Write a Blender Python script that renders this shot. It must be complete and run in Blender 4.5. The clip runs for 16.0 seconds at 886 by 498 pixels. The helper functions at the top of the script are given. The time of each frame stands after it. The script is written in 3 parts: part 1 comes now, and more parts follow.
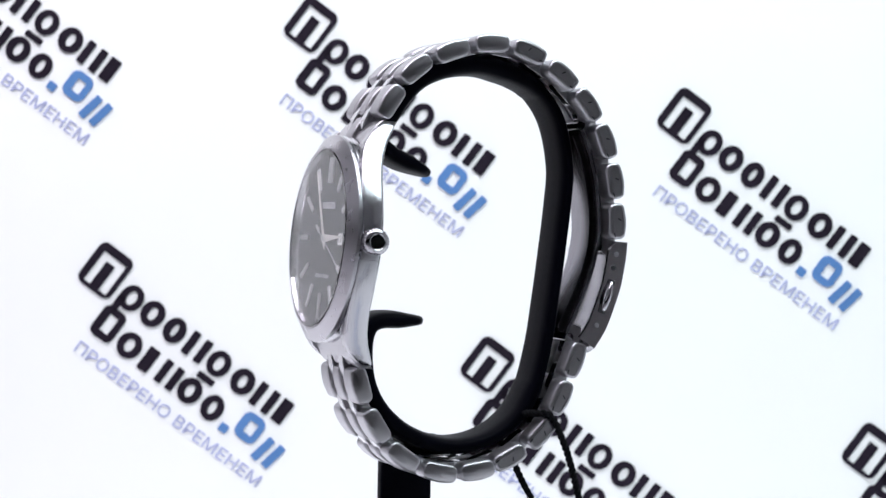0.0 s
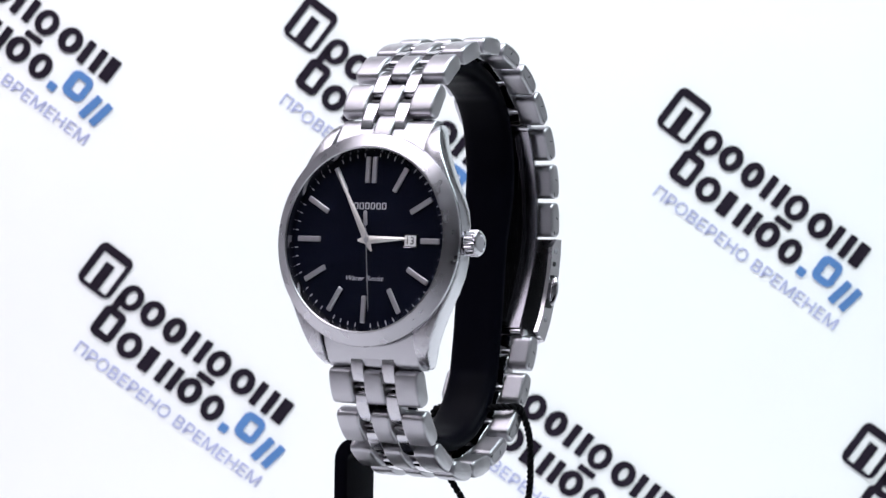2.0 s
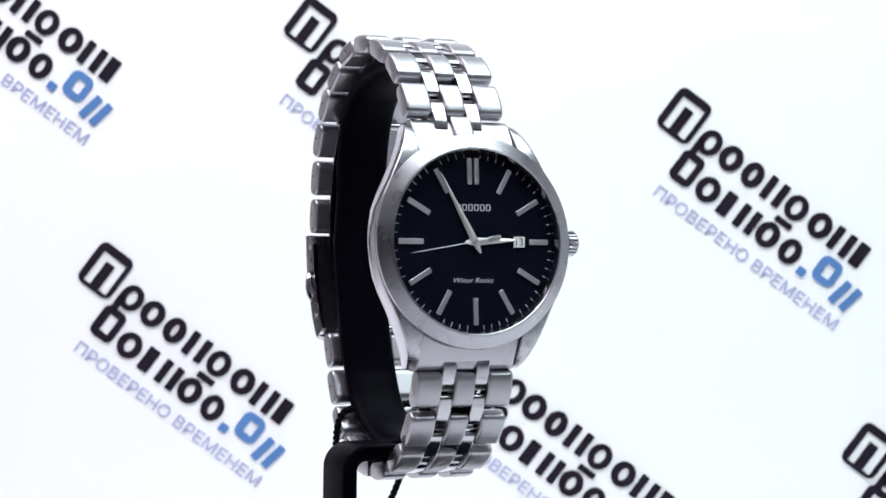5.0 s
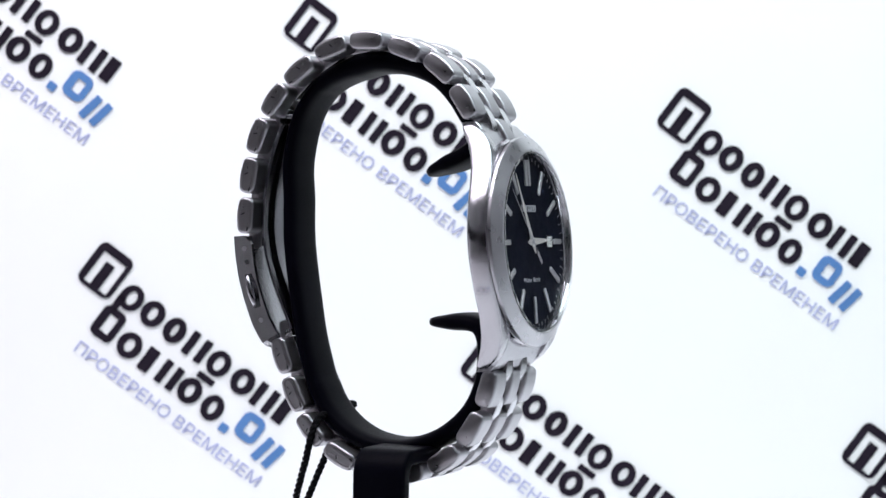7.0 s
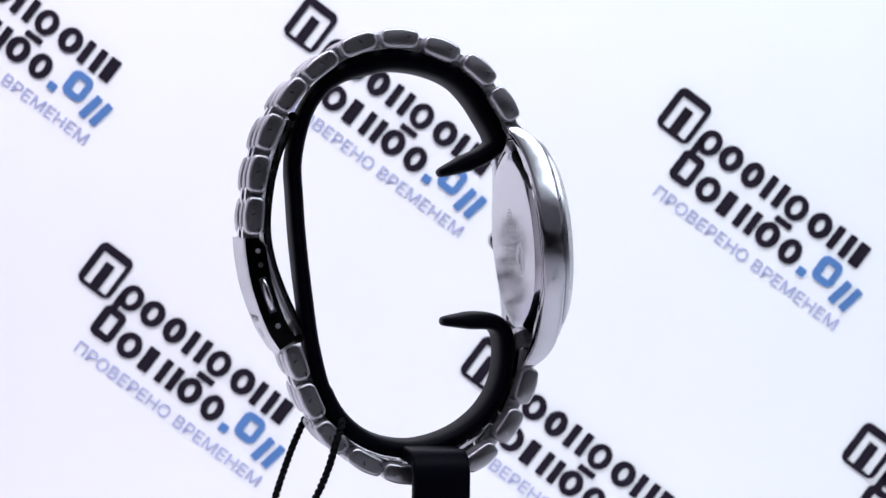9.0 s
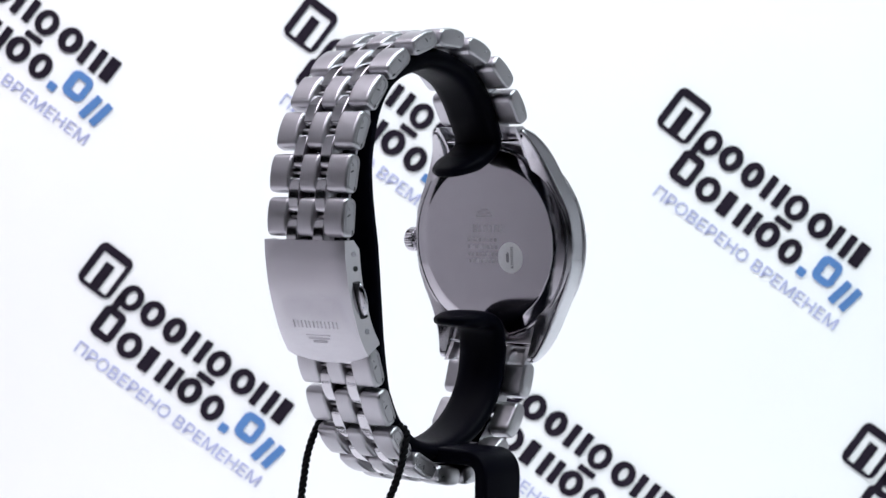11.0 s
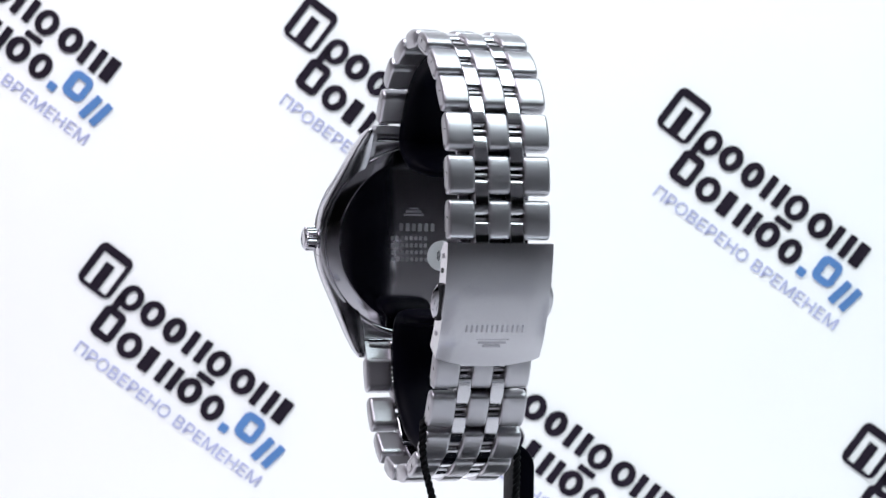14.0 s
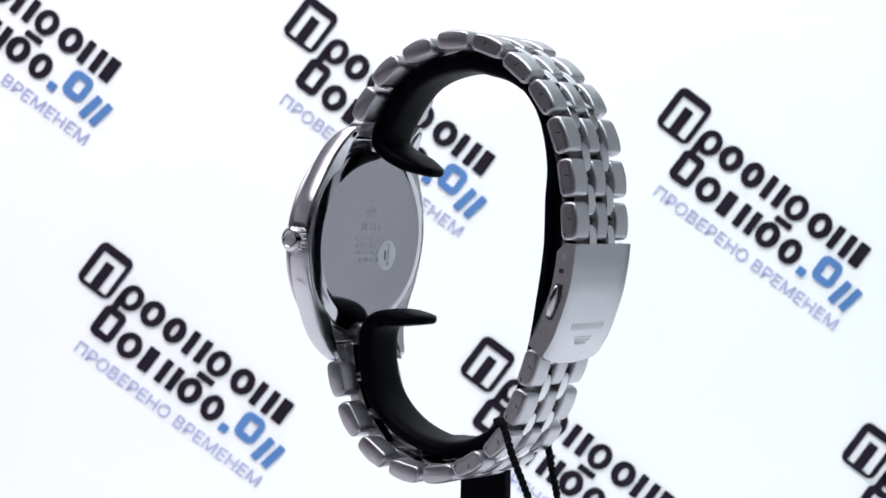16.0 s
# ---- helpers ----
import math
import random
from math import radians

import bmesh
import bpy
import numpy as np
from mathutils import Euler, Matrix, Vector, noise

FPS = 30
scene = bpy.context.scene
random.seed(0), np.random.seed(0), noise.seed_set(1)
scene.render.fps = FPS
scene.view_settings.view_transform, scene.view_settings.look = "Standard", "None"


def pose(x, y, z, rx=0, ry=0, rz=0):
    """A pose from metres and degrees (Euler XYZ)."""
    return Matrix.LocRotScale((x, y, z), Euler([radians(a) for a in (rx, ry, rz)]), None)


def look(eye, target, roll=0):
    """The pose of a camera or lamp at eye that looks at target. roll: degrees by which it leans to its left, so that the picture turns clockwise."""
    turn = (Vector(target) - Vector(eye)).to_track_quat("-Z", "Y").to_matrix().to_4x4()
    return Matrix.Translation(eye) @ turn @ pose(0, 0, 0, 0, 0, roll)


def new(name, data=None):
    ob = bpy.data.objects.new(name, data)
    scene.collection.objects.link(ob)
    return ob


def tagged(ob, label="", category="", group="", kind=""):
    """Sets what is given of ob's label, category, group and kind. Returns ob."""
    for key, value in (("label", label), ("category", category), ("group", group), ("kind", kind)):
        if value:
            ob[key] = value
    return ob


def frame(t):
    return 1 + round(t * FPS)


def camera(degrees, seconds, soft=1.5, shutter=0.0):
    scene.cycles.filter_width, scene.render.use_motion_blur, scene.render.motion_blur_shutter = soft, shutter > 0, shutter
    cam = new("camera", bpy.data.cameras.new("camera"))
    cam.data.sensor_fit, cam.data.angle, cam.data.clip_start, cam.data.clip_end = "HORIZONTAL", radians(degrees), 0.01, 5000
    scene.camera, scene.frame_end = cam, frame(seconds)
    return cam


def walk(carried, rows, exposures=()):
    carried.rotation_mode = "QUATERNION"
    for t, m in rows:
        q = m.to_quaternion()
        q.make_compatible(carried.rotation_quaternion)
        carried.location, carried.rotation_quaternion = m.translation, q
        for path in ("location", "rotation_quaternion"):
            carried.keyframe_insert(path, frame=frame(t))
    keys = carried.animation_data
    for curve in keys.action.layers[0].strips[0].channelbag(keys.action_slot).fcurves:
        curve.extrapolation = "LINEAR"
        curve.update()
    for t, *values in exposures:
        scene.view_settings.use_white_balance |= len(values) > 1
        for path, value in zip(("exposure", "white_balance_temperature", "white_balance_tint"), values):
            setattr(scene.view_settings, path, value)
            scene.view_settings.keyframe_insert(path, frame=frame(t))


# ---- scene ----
# Lengths of the watch are given in units U of about a tenth of a millimetre.
U = 0.0001055
AXIS_Z = 0.115            # height of the watch's origin over the table
EYE_D = 3830 * U          # from the lens to the turning axis
BACK_D = EYE_D + 0.22     # from the lens to the printed backdrop

cam = camera(23.14, 16.0)
PITCH, YAW = radians(-0.967), radians(0.289)
EYE = Vector((0, -EYE_D, AXIS_Z + 33.9 * U))
WAY = Vector((math.sin(YAW) * math.cos(PITCH), math.cos(YAW) * math.cos(PITCH), math.sin(PITCH)))
CAM_POSE = look(EYE, EYE + WAY, 0.9)
# the clip's camera turns a little darker and bluer twice on the way
walk(cam, [(0.0, CAM_POSE), (16.0, CAM_POSE)],
     [(0.0, -0.04, 6360, 11), (7.5, -0.04, 6360, 11), (8.0, -0.11, 6220, 17), (8.5, -0.17, 6090, 19), (9.2, -0.17, 6120, 19), (10.5, -0.04, 6360, 11), (12.4, -0.04, 6360, 11), (13.0, -0.10, 6270, 15), (13.5, -0.08, 6290, 14), (13.8, -0.04, 6360, 11), (16.0, -0.04, 6360, 11)])
cam.data.dof.use_dof = True
cam.data.dof.focus_distance = EYE_D
cam.data.dof.aperture_fstop = 64.0

# ---- world and lamps ----
world = bpy.data.worlds.new("world")
scene.world = world
world.use_nodes = True
world.node_tree.nodes["Background"].inputs[0].default_value = (0.5, 0.5, 0.55, 1)
world.node_tree.nodes["Background"].inputs[1].default_value = 0.03


def area_lamp(name, eye, target, sx, sy, watts, colour):
    data = bpy.data.lights.new(name, "AREA")
    data.shape, data.size, data.size_y, data.energy, data.color = "RECTANGLE", sx, sy, watts, colour
    data.spread = radians(120)      # a grid on the softbox keeps its light on the backdrop
    ob = new(name, data)
    ob.matrix_world = look(eye, target)
    return ob


area_lamp("softbox_lamp", (-0.20, 0.00, 0.52), (-0.18, 0.22, 0.10), 0.38, 0.44, 1.45, (0.985, 0.93, 1.0))
area_lamp("softbox_lamp", (0.20, 0.00, 0.52), (0.18, 0.22, 0.10), 0.38, 0.44, 1.45, (0.86, 1.0, 1.0))


# ---- materials ----
def material(name):
    m = bpy.data.materials.new(name)
    m.use_nodes = True
    nt = m.node_tree
    return m, nt.nodes, nt.links, nt.nodes["Principled BSDF"]


def noise_node(nodes, links, scale, stretch=(1, 1, 1), detail=4.0):
    co = nodes.new("ShaderNodeTexCoord")
    mp = nodes.new("ShaderNodeMapping")
    mp.inputs["Scale"].default_value = stretch
    tx = nodes.new("ShaderNodeTexNoise")
    tx.inputs["Scale"].default_value = scale
    tx.inputs["Detail"].default_value = detail
    links.new(co.outputs["Object"], mp.inputs[0])
    links.new(mp.outputs[0], tx.inputs["Vector"])
    return tx


def ramp(nodes, links, source, c0, c1, p0=0.3, p1=0.7):
    r = nodes.new("ShaderNodeValToRGB")
    r.color_ramp.elements[0].position, r.color_ramp.elements[1].position = p0, p1
    r.color_ramp.elements[0].color, r.color_ramp.elements[1].color = (*c0, 1), (*c1, 1)
    links.new(source, r.inputs[0])
    return r.outputs[0]


def bump(nodes, links, p, source, strength, distance):
    b = nodes.new("ShaderNodeBump")
    b.inputs["Strength"].default_value, b.inputs["Distance"].default_value = strength, distance
    links.new(source, b.inputs["Height"])
    links.new(b.outputs[0], p.inputs["Normal"])


def metal(name, colour, rough, grain=None, grain_scale=1.0, strength=0.25):
    """Steel: grain is the stretch of its brushing, finest across the lines."""
    m, n, l, p = material(name)
    p.inputs["Metallic"].default_value = 1.0
    wear = noise_node(n, l, 350.0, detail=5.0)
    dark = tuple(c * 0.96 for c in colour)
    l.new(ramp(n, l, wear.outputs[0], dark, colour), p.inputs["Base Color"])
    if grain:
        g = noise_node(n, l, grain_scale, grain, 3.0)
        l.new(ramp(n, l, g.outputs[0], (rough * 0.8,) * 3, (rough * 1.25,) * 3), p.inputs["Roughness"])
        bump(n, l, p, g.outputs[0], strength, 0.00002)
    else:
        l.new(ramp(n, l, wear.outputs[0], (rough * 0.88,) * 3, (rough * 1.15,) * 3), p.inputs["Roughness"])
    return m


def paint(name, colour, rough, vary=0.12, scale=60.0, relief=0.0, coat=0.0):
    m, n, l, p = material(name)
    t = noise_node(n, l, scale)
    l.new(ramp(n, l, t.outputs[0], tuple(c * (1 - vary) for c in colour), colour), p.inputs["Base Color"])
    t2 = noise_node(n, l, scale * 12)
    l.new(ramp(n, l, t2.outputs[0], (rough * 0.85,) * 3, (min(1, rough * 1.15),) * 3), p.inputs["Roughness"])
    p.inputs["Coat Weight"].default_value = coat
    if relief:
        bump(n, l, p, t2.outputs[0], relief, 0.0001)
    return m


STEEL = (0.505, 0.495, 0.525)
# darkened base colour imitates the black cradle mirrored in the clasp blades
SHADED_BLADE = metal("shaded_blade_steel", (0.30, 0.29, 0.32), 0.22)
MARKER = metal("satin_marker_steel", (0.52, 0.51, 0.54), 0.42)
HAND = metal("pale_hand_steel", (0.80, 0.77, 0.75), 0.45)
COVER_STEEL = metal("lengthwise_brushed_steel", STEEL, 0.24, (60, 60, 1), 800.0, 0.06)
BRUSHED = metal("brushed_steel", STEEL, 0.37, (1, 60, 60), 800.0, 0.12)
BRUSHED_ACROSS = metal("cross_brushed_steel", STEEL, 0.30, (60, 60, 1), 800.0, 0.05)
POLISHED = metal("polished_steel", (0.58, 0.565, 0.60), 0.07)
MIRROR = metal("mirror_steel", (0.52, 0.505, 0.54), 0.09)
CASE_STEEL = metal("polished_case_steel", (0.56, 0.55, 0.58), 0.17)
BEZEL_STEEL = metal("satin_bezel_steel", (0.52, 0.51, 0.54), 0.29)
LUG_STEEL = metal("brushed_lug_steel", (0.52, 0.51, 0.54), 0.26)
SATIN = metal("polished_link_steel", (0.60, 0.59, 0.62), 0.13)
WALL_STEEL = metal("polished_clasp_steel", (0.60, 0.58, 0.60), 0.10)
GREY_STEEL = metal("matt_end_steel", (0.45, 0.435, 0.455), 0.30)
BACK_ETCH = metal("faint_etched_steel", (0.42, 0.41, 0.44), 0.42)
STAMPED = metal("stamped_steel", (0.38, 0.37, 0.40), 0.38)
ETCHED = metal("etched_steel", (0.40, 0.39, 0.42), 0.45)
# near-black paint stands in for shade inside slots and holes; also date ink
HOLE_SHADE_AND_INK = paint("recess_shade_and_ink", (0.012, 0.012, 0.015), 0.6)
DIAL_BLACK = paint("black_dial_lacquer", (0.004, 0.005, 0.012), 0.5, 0.1, 60.0)
DIAL_PRINT = paint("pale_dial_print", (0.55, 0.55, 0.60), 0.5)
DATE_WHITE = paint("date_disc_white", (0.80, 0.80, 0.80), 0.5)
PLASTIC = paint("black_satin_plastic", (0.002, 0.002, 0.005), 0.45, 0.2, 300.0, 0.03)
PLASTIC.node_tree.nodes["Principled BSDF"].inputs["Specular IOR Level"].default_value = 0.03
CORD = paint("black_cord_fibre", (0.0015, 0.0015, 0.003), 0.8, 0.3, 2500.0, 0.3)
STICKER = paint("white_sticker_paper", (0.80, 0.80, 0.82), 0.55, 0.05, 500.0)
STICKER_INK = paint("grey_sticker_ink", (0.16, 0.16, 0.18), 0.6)
BACKING = paint("white_backdrop_paper", (0.86, 0.86, 0.86), 0.75, 0.025, 9.0)
INK_BLACK = paint("black_print_ink", (0.014, 0.009, 0.018), 0.8, 0.25, 40.0)
INK_BLUE = paint("blue_print_ink", (0.10, 0.22, 0.48), 0.8, 0.15, 40.0)
for ink in (INK_BLACK, INK_BLUE, CORD):
    ink.node_tree.nodes["Principled BSDF"].inputs["Specular IOR Level"].default_value = 0.15
DIAL_BLACK.node_tree.nodes["Principled BSDF"].inputs["Specular IOR Level"].default_value = 0.03
INK_PALE = paint("pale_blue_print_ink", (0.42, 0.44, 0.66), 0.7, 0.12, 40.0)
SHEET = paint("white_table_sheet", (0.85, 0.84, 0.86), 0.7, 0.06, 14.0)
CLOTH = paint("pale_tent_cloth", (0.80, 0.79, 0.81), 0.9, 0.12, 10.0)
# grey stands in for weak light on the front, so the dial mirrors less
DIMMED_FRONT = paint("dimmed_tent_front", (0.38, 0.37, 0.39), 0.9, 0.12, 10.0)
CEILING = paint("white_tent_cloth", (0.75, 0.75, 0.76), 0.9, 0.08, 10.0)
DARK_ROOM = paint("dark_room_paint", (0.02, 0.02, 0.024), 0.85, 0.3, 3.0)


def glass_material():
    m, n, l, p = material("watch_crystal_glass")
    p.inputs["Base Color"].default_value = (1, 1, 1, 1)
    p.inputs["Transmission Weight"].default_value = 1.0
    p.inputs["Roughness"].default_value = 0.0
    p.inputs["IOR"].default_value = 1.24      # coated against reflections
    return m


GLASS = glass_material()


# ---- mesh helpers ----
def part(name, bm, mat, parent=None, label="", m=None, scale=U, sharp=32):
    """Links a bmesh, given in units, as one mesh object under a thing or part."""
    if m is not None:
        bm.transform(m)
    bm.transform(Matrix.Diagonal((scale, scale, scale, 1)))
    bmesh.ops.recalc_face_normals(bm, faces=bm.faces)
    me = bpy.data.meshes.new(name)
    bm.to_mesh(me)
    bm.free()
    for f in me.polygons:
        f.use_smooth = True
    me.set_sharp_from_angle(angle=radians(sharp))
    me.materials.append(mat)
    ob = new(name, me)
    if parent is not None:
        ob.parent = parent
    if label:
        tagged(ob, label)
    return ob


def shared(name, mesh, parent, m):
    ob = new(name, mesh)
    ob.parent = parent
    ob.matrix_basis = m
    return ob


def scaled(m):
    """A pose in units as a pose in metres."""
    r = m.copy()
    r.translation = r.translation * U
    return r


def loft(rings, cap=True, closed=True):
    bm = bmesh.new()
    made = [[bm.verts.new(p) for p in ring] for ring in rings]
    for a, b in zip(made, made[1:]):
        n = len(a)
        for i in range(n if closed else n - 1):
            bm.faces.new((a[i], a[(i + 1) % n], b[(i + 1) % n], b[i]))
    if cap:
        bm.faces.new(made[0][::-1])
        bm.faces.new(made[-1])
    return bm


def lathe(profile, n=128, x=0.0, z=0.0):
    """Turns (radius, y) pairs round the y axis; radius 0 ends in a point."""
    bm = bmesh.new()
    rows = []
    for r, y in profile:
        if r == 0:
            rows.append([bm.verts.new((x, y, z))])
        else:
            rows.append([bm.verts.new((x + r * math.sin(2 * math.pi * i / n), y, z + r * math.cos(2 * math.pi * i / n))) for i in range(n)])
    for a, b in zip(rows, rows[1:]):
        for i in range(n):
            j = (i + 1) % n
            if len(a) == 1 and len(b) > 1:
                bm.faces.new((a[0], b[j], b[i]))
            elif len(b) == 1 and len(a) > 1:
                bm.faces.new((a[i], a[j], b[0]))
            elif len(a) > 1:
                bm.faces.new((a[i], a[j], b[j], b[i]))
    return bm


def block(x0, x1, y0, y1, z0, z1, bevel=0.0, segments=2):
    bm = bmesh.new()
    bmesh.ops.create_cube(bm, size=1.0, matrix=Matrix.Translation(((x0 + x1) / 2, (y0 + y1) / 2, (z0 + z1) / 2)) @ Matrix.Diagonal((x1 - x0, y1 - y0, z1 - z0, 1)))
    if bevel:
        bmesh.ops.bevel(bm, geom=list(bm.edges), offset=bevel, segments=segments, affect="EDGES", profile=0.5)
    return bm


def merge(target, other, m=None):
    if m is not None:
        other.transform(m)
    me = bpy.data.meshes.new("tmp")
    other.to_mesh(me)
    other.free()
    target.from_mesh(me)
    bpy.data.meshes.remove(me)
    return target


def smooth_path(nodes, per=8):
    """Catmull-Rom through the nodes."""
    pts = [Vector(p) for p in nodes]
    ext = [2 * pts[0] - pts[1], *pts, 2 * pts[-1] - pts[-2]]
    out = []
    for i in range(1, len(ext) - 2):
        a, b, c, d = ext[i - 1:i + 3]
        for k in range(per):
            t = k / per
            out.append(0.5 * (2 * b + (c - a) * t + (2 * a - 5 * b + 4 * c - d) * t * t + (3 * b - a - 3 * c + d) * t ** 3))
    out.append(pts[-1])
    return out


def tube(points, radius, n=8):
    pts = [Vector(p) for p in points]
    rings = []
    ref = Vector((0.31, 0.9, 0.2)).normalized()
    for i, p in enumerate(pts):
        t = (pts[min(i + 1, len(pts) - 1)] - pts[max(i - 1, 0)]).normalized()
        a = (ref - t * ref.dot(t)).normalized()
        ref = a
        b = t.cross(a)
        rings.append([p + radius * (math.cos(2 * math.pi * k / n) * a + math.sin(2 * math.pi * k / n) * b) for k in range(n)])
    return loft(rings)


def text_mesh(body, size, depth, shear=0.0):
    cu = bpy.data.curves.new("lettering", "FONT")
    cu.body, cu.size, cu.extrude, cu.shear = body, size, depth, shear
    cu.align_x, cu.align_y = "LEFT", "BOTTOM_BASELINE"
    ob = new("lettering", cu)
    bpy.context.view_layer.update()
    me = bpy.data.meshes.new_from_object(ob.evaluated_get(bpy.context.evaluated_depsgraph_get()))
    bpy.data.objects.remove(ob)
    bpy.data.curves.remove(cu)
    bm = bmesh.new()
    bm.from_mesh(me)
    bpy.data.meshes.remove(me)
    return bm


def text_box(bm):
    xs, ys = [v.co.x for v in bm.verts], [v.co.y for v in bm.verts]
    return min(xs), max(xs), min(ys), max(ys)


# ---- the place: table, backdrop, unseen tent ----
def plain_sheet(name, x0, x1, y0, y1, z0, z1, mat, label, kind="structure", category=""):
    ob = part(name, block(x0, x1, y0, y1, z0, z1), mat, None, label, scale=1.0)
    return tagged(ob, label, category, "", kind)


sheet = plain_sheet("floor", -1.2, 1.2, -1.6, 0.8, -0.02, 0.0, SHEET, "white printed sheet laid over the table top")
# added unseen panel that gives the polished case back something bright to mirror
plain_sheet("bounce_panel_left", -0.52, -0.50, -0.55, -0.16, 0.0, 0.13, CEILING, "unseen low white panel added to brighten the case back's reflection")
# unseen side panels; the gap leaves dark room for the dial to mirror
for side_name, x0, x1, y0, gap in (("wall_left", -0.52, -0.50, -0.16, 0.14), ("wall_right", 0.50, 0.52, -0.55, -0.30)):
    side = block(x0, x1, y0, 0.40, 0.0, 0.13)
    merge(side, block(x0, x1, -0.55, 0.40, 0.25, 0.62))
    merge(side, block(x0, x1, gap, 0.40, 0.13, 0.25))
    tagged(part(side_name, side, CLOTH, None, scale=1.0), "unseen pale cloth tent side, gapped to keep the dial's reflection dark", "", "", "structure")
plain_sheet("ceiling", -0.52, 0.52, -0.55, 0.40, 0.62, 0.64, CEILING, "white cloth roof of the photo tent")
# unseen front: greyed cloth and dark slot keep the dial's reflection low
SLOT_Z1, SLOT_X = AXIS_Z + 0.12, 0.44
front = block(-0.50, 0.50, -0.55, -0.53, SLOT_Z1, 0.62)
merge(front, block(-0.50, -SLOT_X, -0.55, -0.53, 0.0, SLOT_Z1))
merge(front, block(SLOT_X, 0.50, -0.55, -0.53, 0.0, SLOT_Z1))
tagged(part("wall_front", front, DIMMED_FRONT, None, scale=1.0), "unseen tent front, greyed to dim reflections, with a slot for the camera", "", "", "structure")
plain_sheet("wall_back", -1.2, 1.2, 0.80, 0.82, 0.0, 1.2, DARK_ROOM, "dark wall of the room behind the tent")
plain_sheet("wall_rear", -1.2, 1.2, -1.62, -1.60, 0.0, 1.2, DARK_ROOM, "dark wall of the room facing the tent")
plain_sheet("wall_west", -1.22, -1.20, -1.6, 0.8, 0.0, 1.2, DARK_ROOM, "dark side wall of the room")
plain_sheet("wall_east", 1.20, 1.22, -1.6, 0.8, 0.0, 1.2, DARK_ROOM, "dark side wall of the room")
plain_sheet("ceiling_room", -1.22, 1.22, -1.62, 0.82, 1.2, 1.22, DARK_ROOM, "dark ceiling of the room")

# The backdrop faces the lens; its own units are 1/3830 of its distance.
PX = BACK_D / 3830
backdrop = part("backdrop", block(-1400, 1400, -900, 1500, -12, 0), BACKING, None, "", scale=PX)
backdrop.matrix_world = CAM_POSE @ Matrix.Translation((0, 0, -BACK_D))
tagged(backdrop, "white paper backdrop with rows of dark and blue print", "", "", "structure")


def ring_shape(w, h, stroke, n=40):
    bm = bmesh.new()
    loops = []
    for k, z in ((1, 0), (1, 3), (0, 3), (0, 0)):
        a, b = (w / 2, h / 2) if k else (w / 2 - stroke, h / 2 - stroke * 0.8)
        loops.append([bm.verts.new((a * math.cos(2 * math.pi * i / n), b * math.sin(2 * math.pi * i / n), z)) for i in range(n)])
    for a, b in zip(loops, loops[1:]):
        for i in range(n):
            bm.faces.new((a[i], a[(i + 1) % n], b[(i + 1) % n], b[i]))
    return bm


def bar_shape(x0, x1, y0, y1, r=2.0):
    bm = block(x0, x1, y0, y1, 0, 3)
    bmesh.ops.bevel(bm, geom=[e for e in bm.edges if abs(e.verts[0].co.z - e.verts[1].co.z) > 1], offset=r, segments=3, affect="EDGES", profile=0.5)
    return bm


def slanted(bm, degrees):
    bm.transform(Matrix.Rotation(radians(degrees), 4, "Z"))
    return bm


def pair_shape(w, h, stroke):
    bm = bar_shape(-w / 2, -w / 2 + stroke, -h / 2, h / 2)
    return merge(bm, bar_shape(w / 2 - stroke, w / 2, -h / 2, h / 2))


def frame_shape(w, h, r, left, right, top, bottom):
    """A flat frame with rounded outer corners and a plain opening."""
    bm = bmesh.new()
    outer, inner = [], []
    for cx, cy, a0 in ((w / 2 - r, h / 2 - r, 0), (-w / 2 + r, h / 2 - r, 90), (-w / 2 + r, -h / 2 + r, 180), (w / 2 - r, -h / 2 + r, 270)):
        for k in range(6):
            a = radians(a0 + k * 18)
            outer.append((cx + r * math.cos(a), cy + r * math.sin(a)))
            inner.append((w / 2 - right if cx > 0 else -w / 2 + left, h / 2 - top if cy > 0 else -h / 2 + bottom))
    inner = [(x + 0.02 * math.cos(i), y + 0.02 * math.sin(i)) for i, (x, y) in enumerate(inner)]
    loops = [[bm.verts.new((x, y, z)) for x, y in ring] for ring, z in ((outer, 0), (outer, 3), (inner, 3), (inner, 0))]
    n = len(outer)
    for a, b in zip(loops, loops[1:]):
        for i in range(n):
            bm.faces.new((a[i], a[(i + 1) % n], b[(i + 1) % n], b[i]))
    return bm


def emblem_shape():
    """A square frame with rounded corners and a short thick bar inside it."""
    bm = frame_shape(70, 84, 14, 13, 9, 15, 7)
    return merge(bm, bar_shape(-8, 10, -39, 14, 1), Matrix.Translation((0, 0, 0.06)))


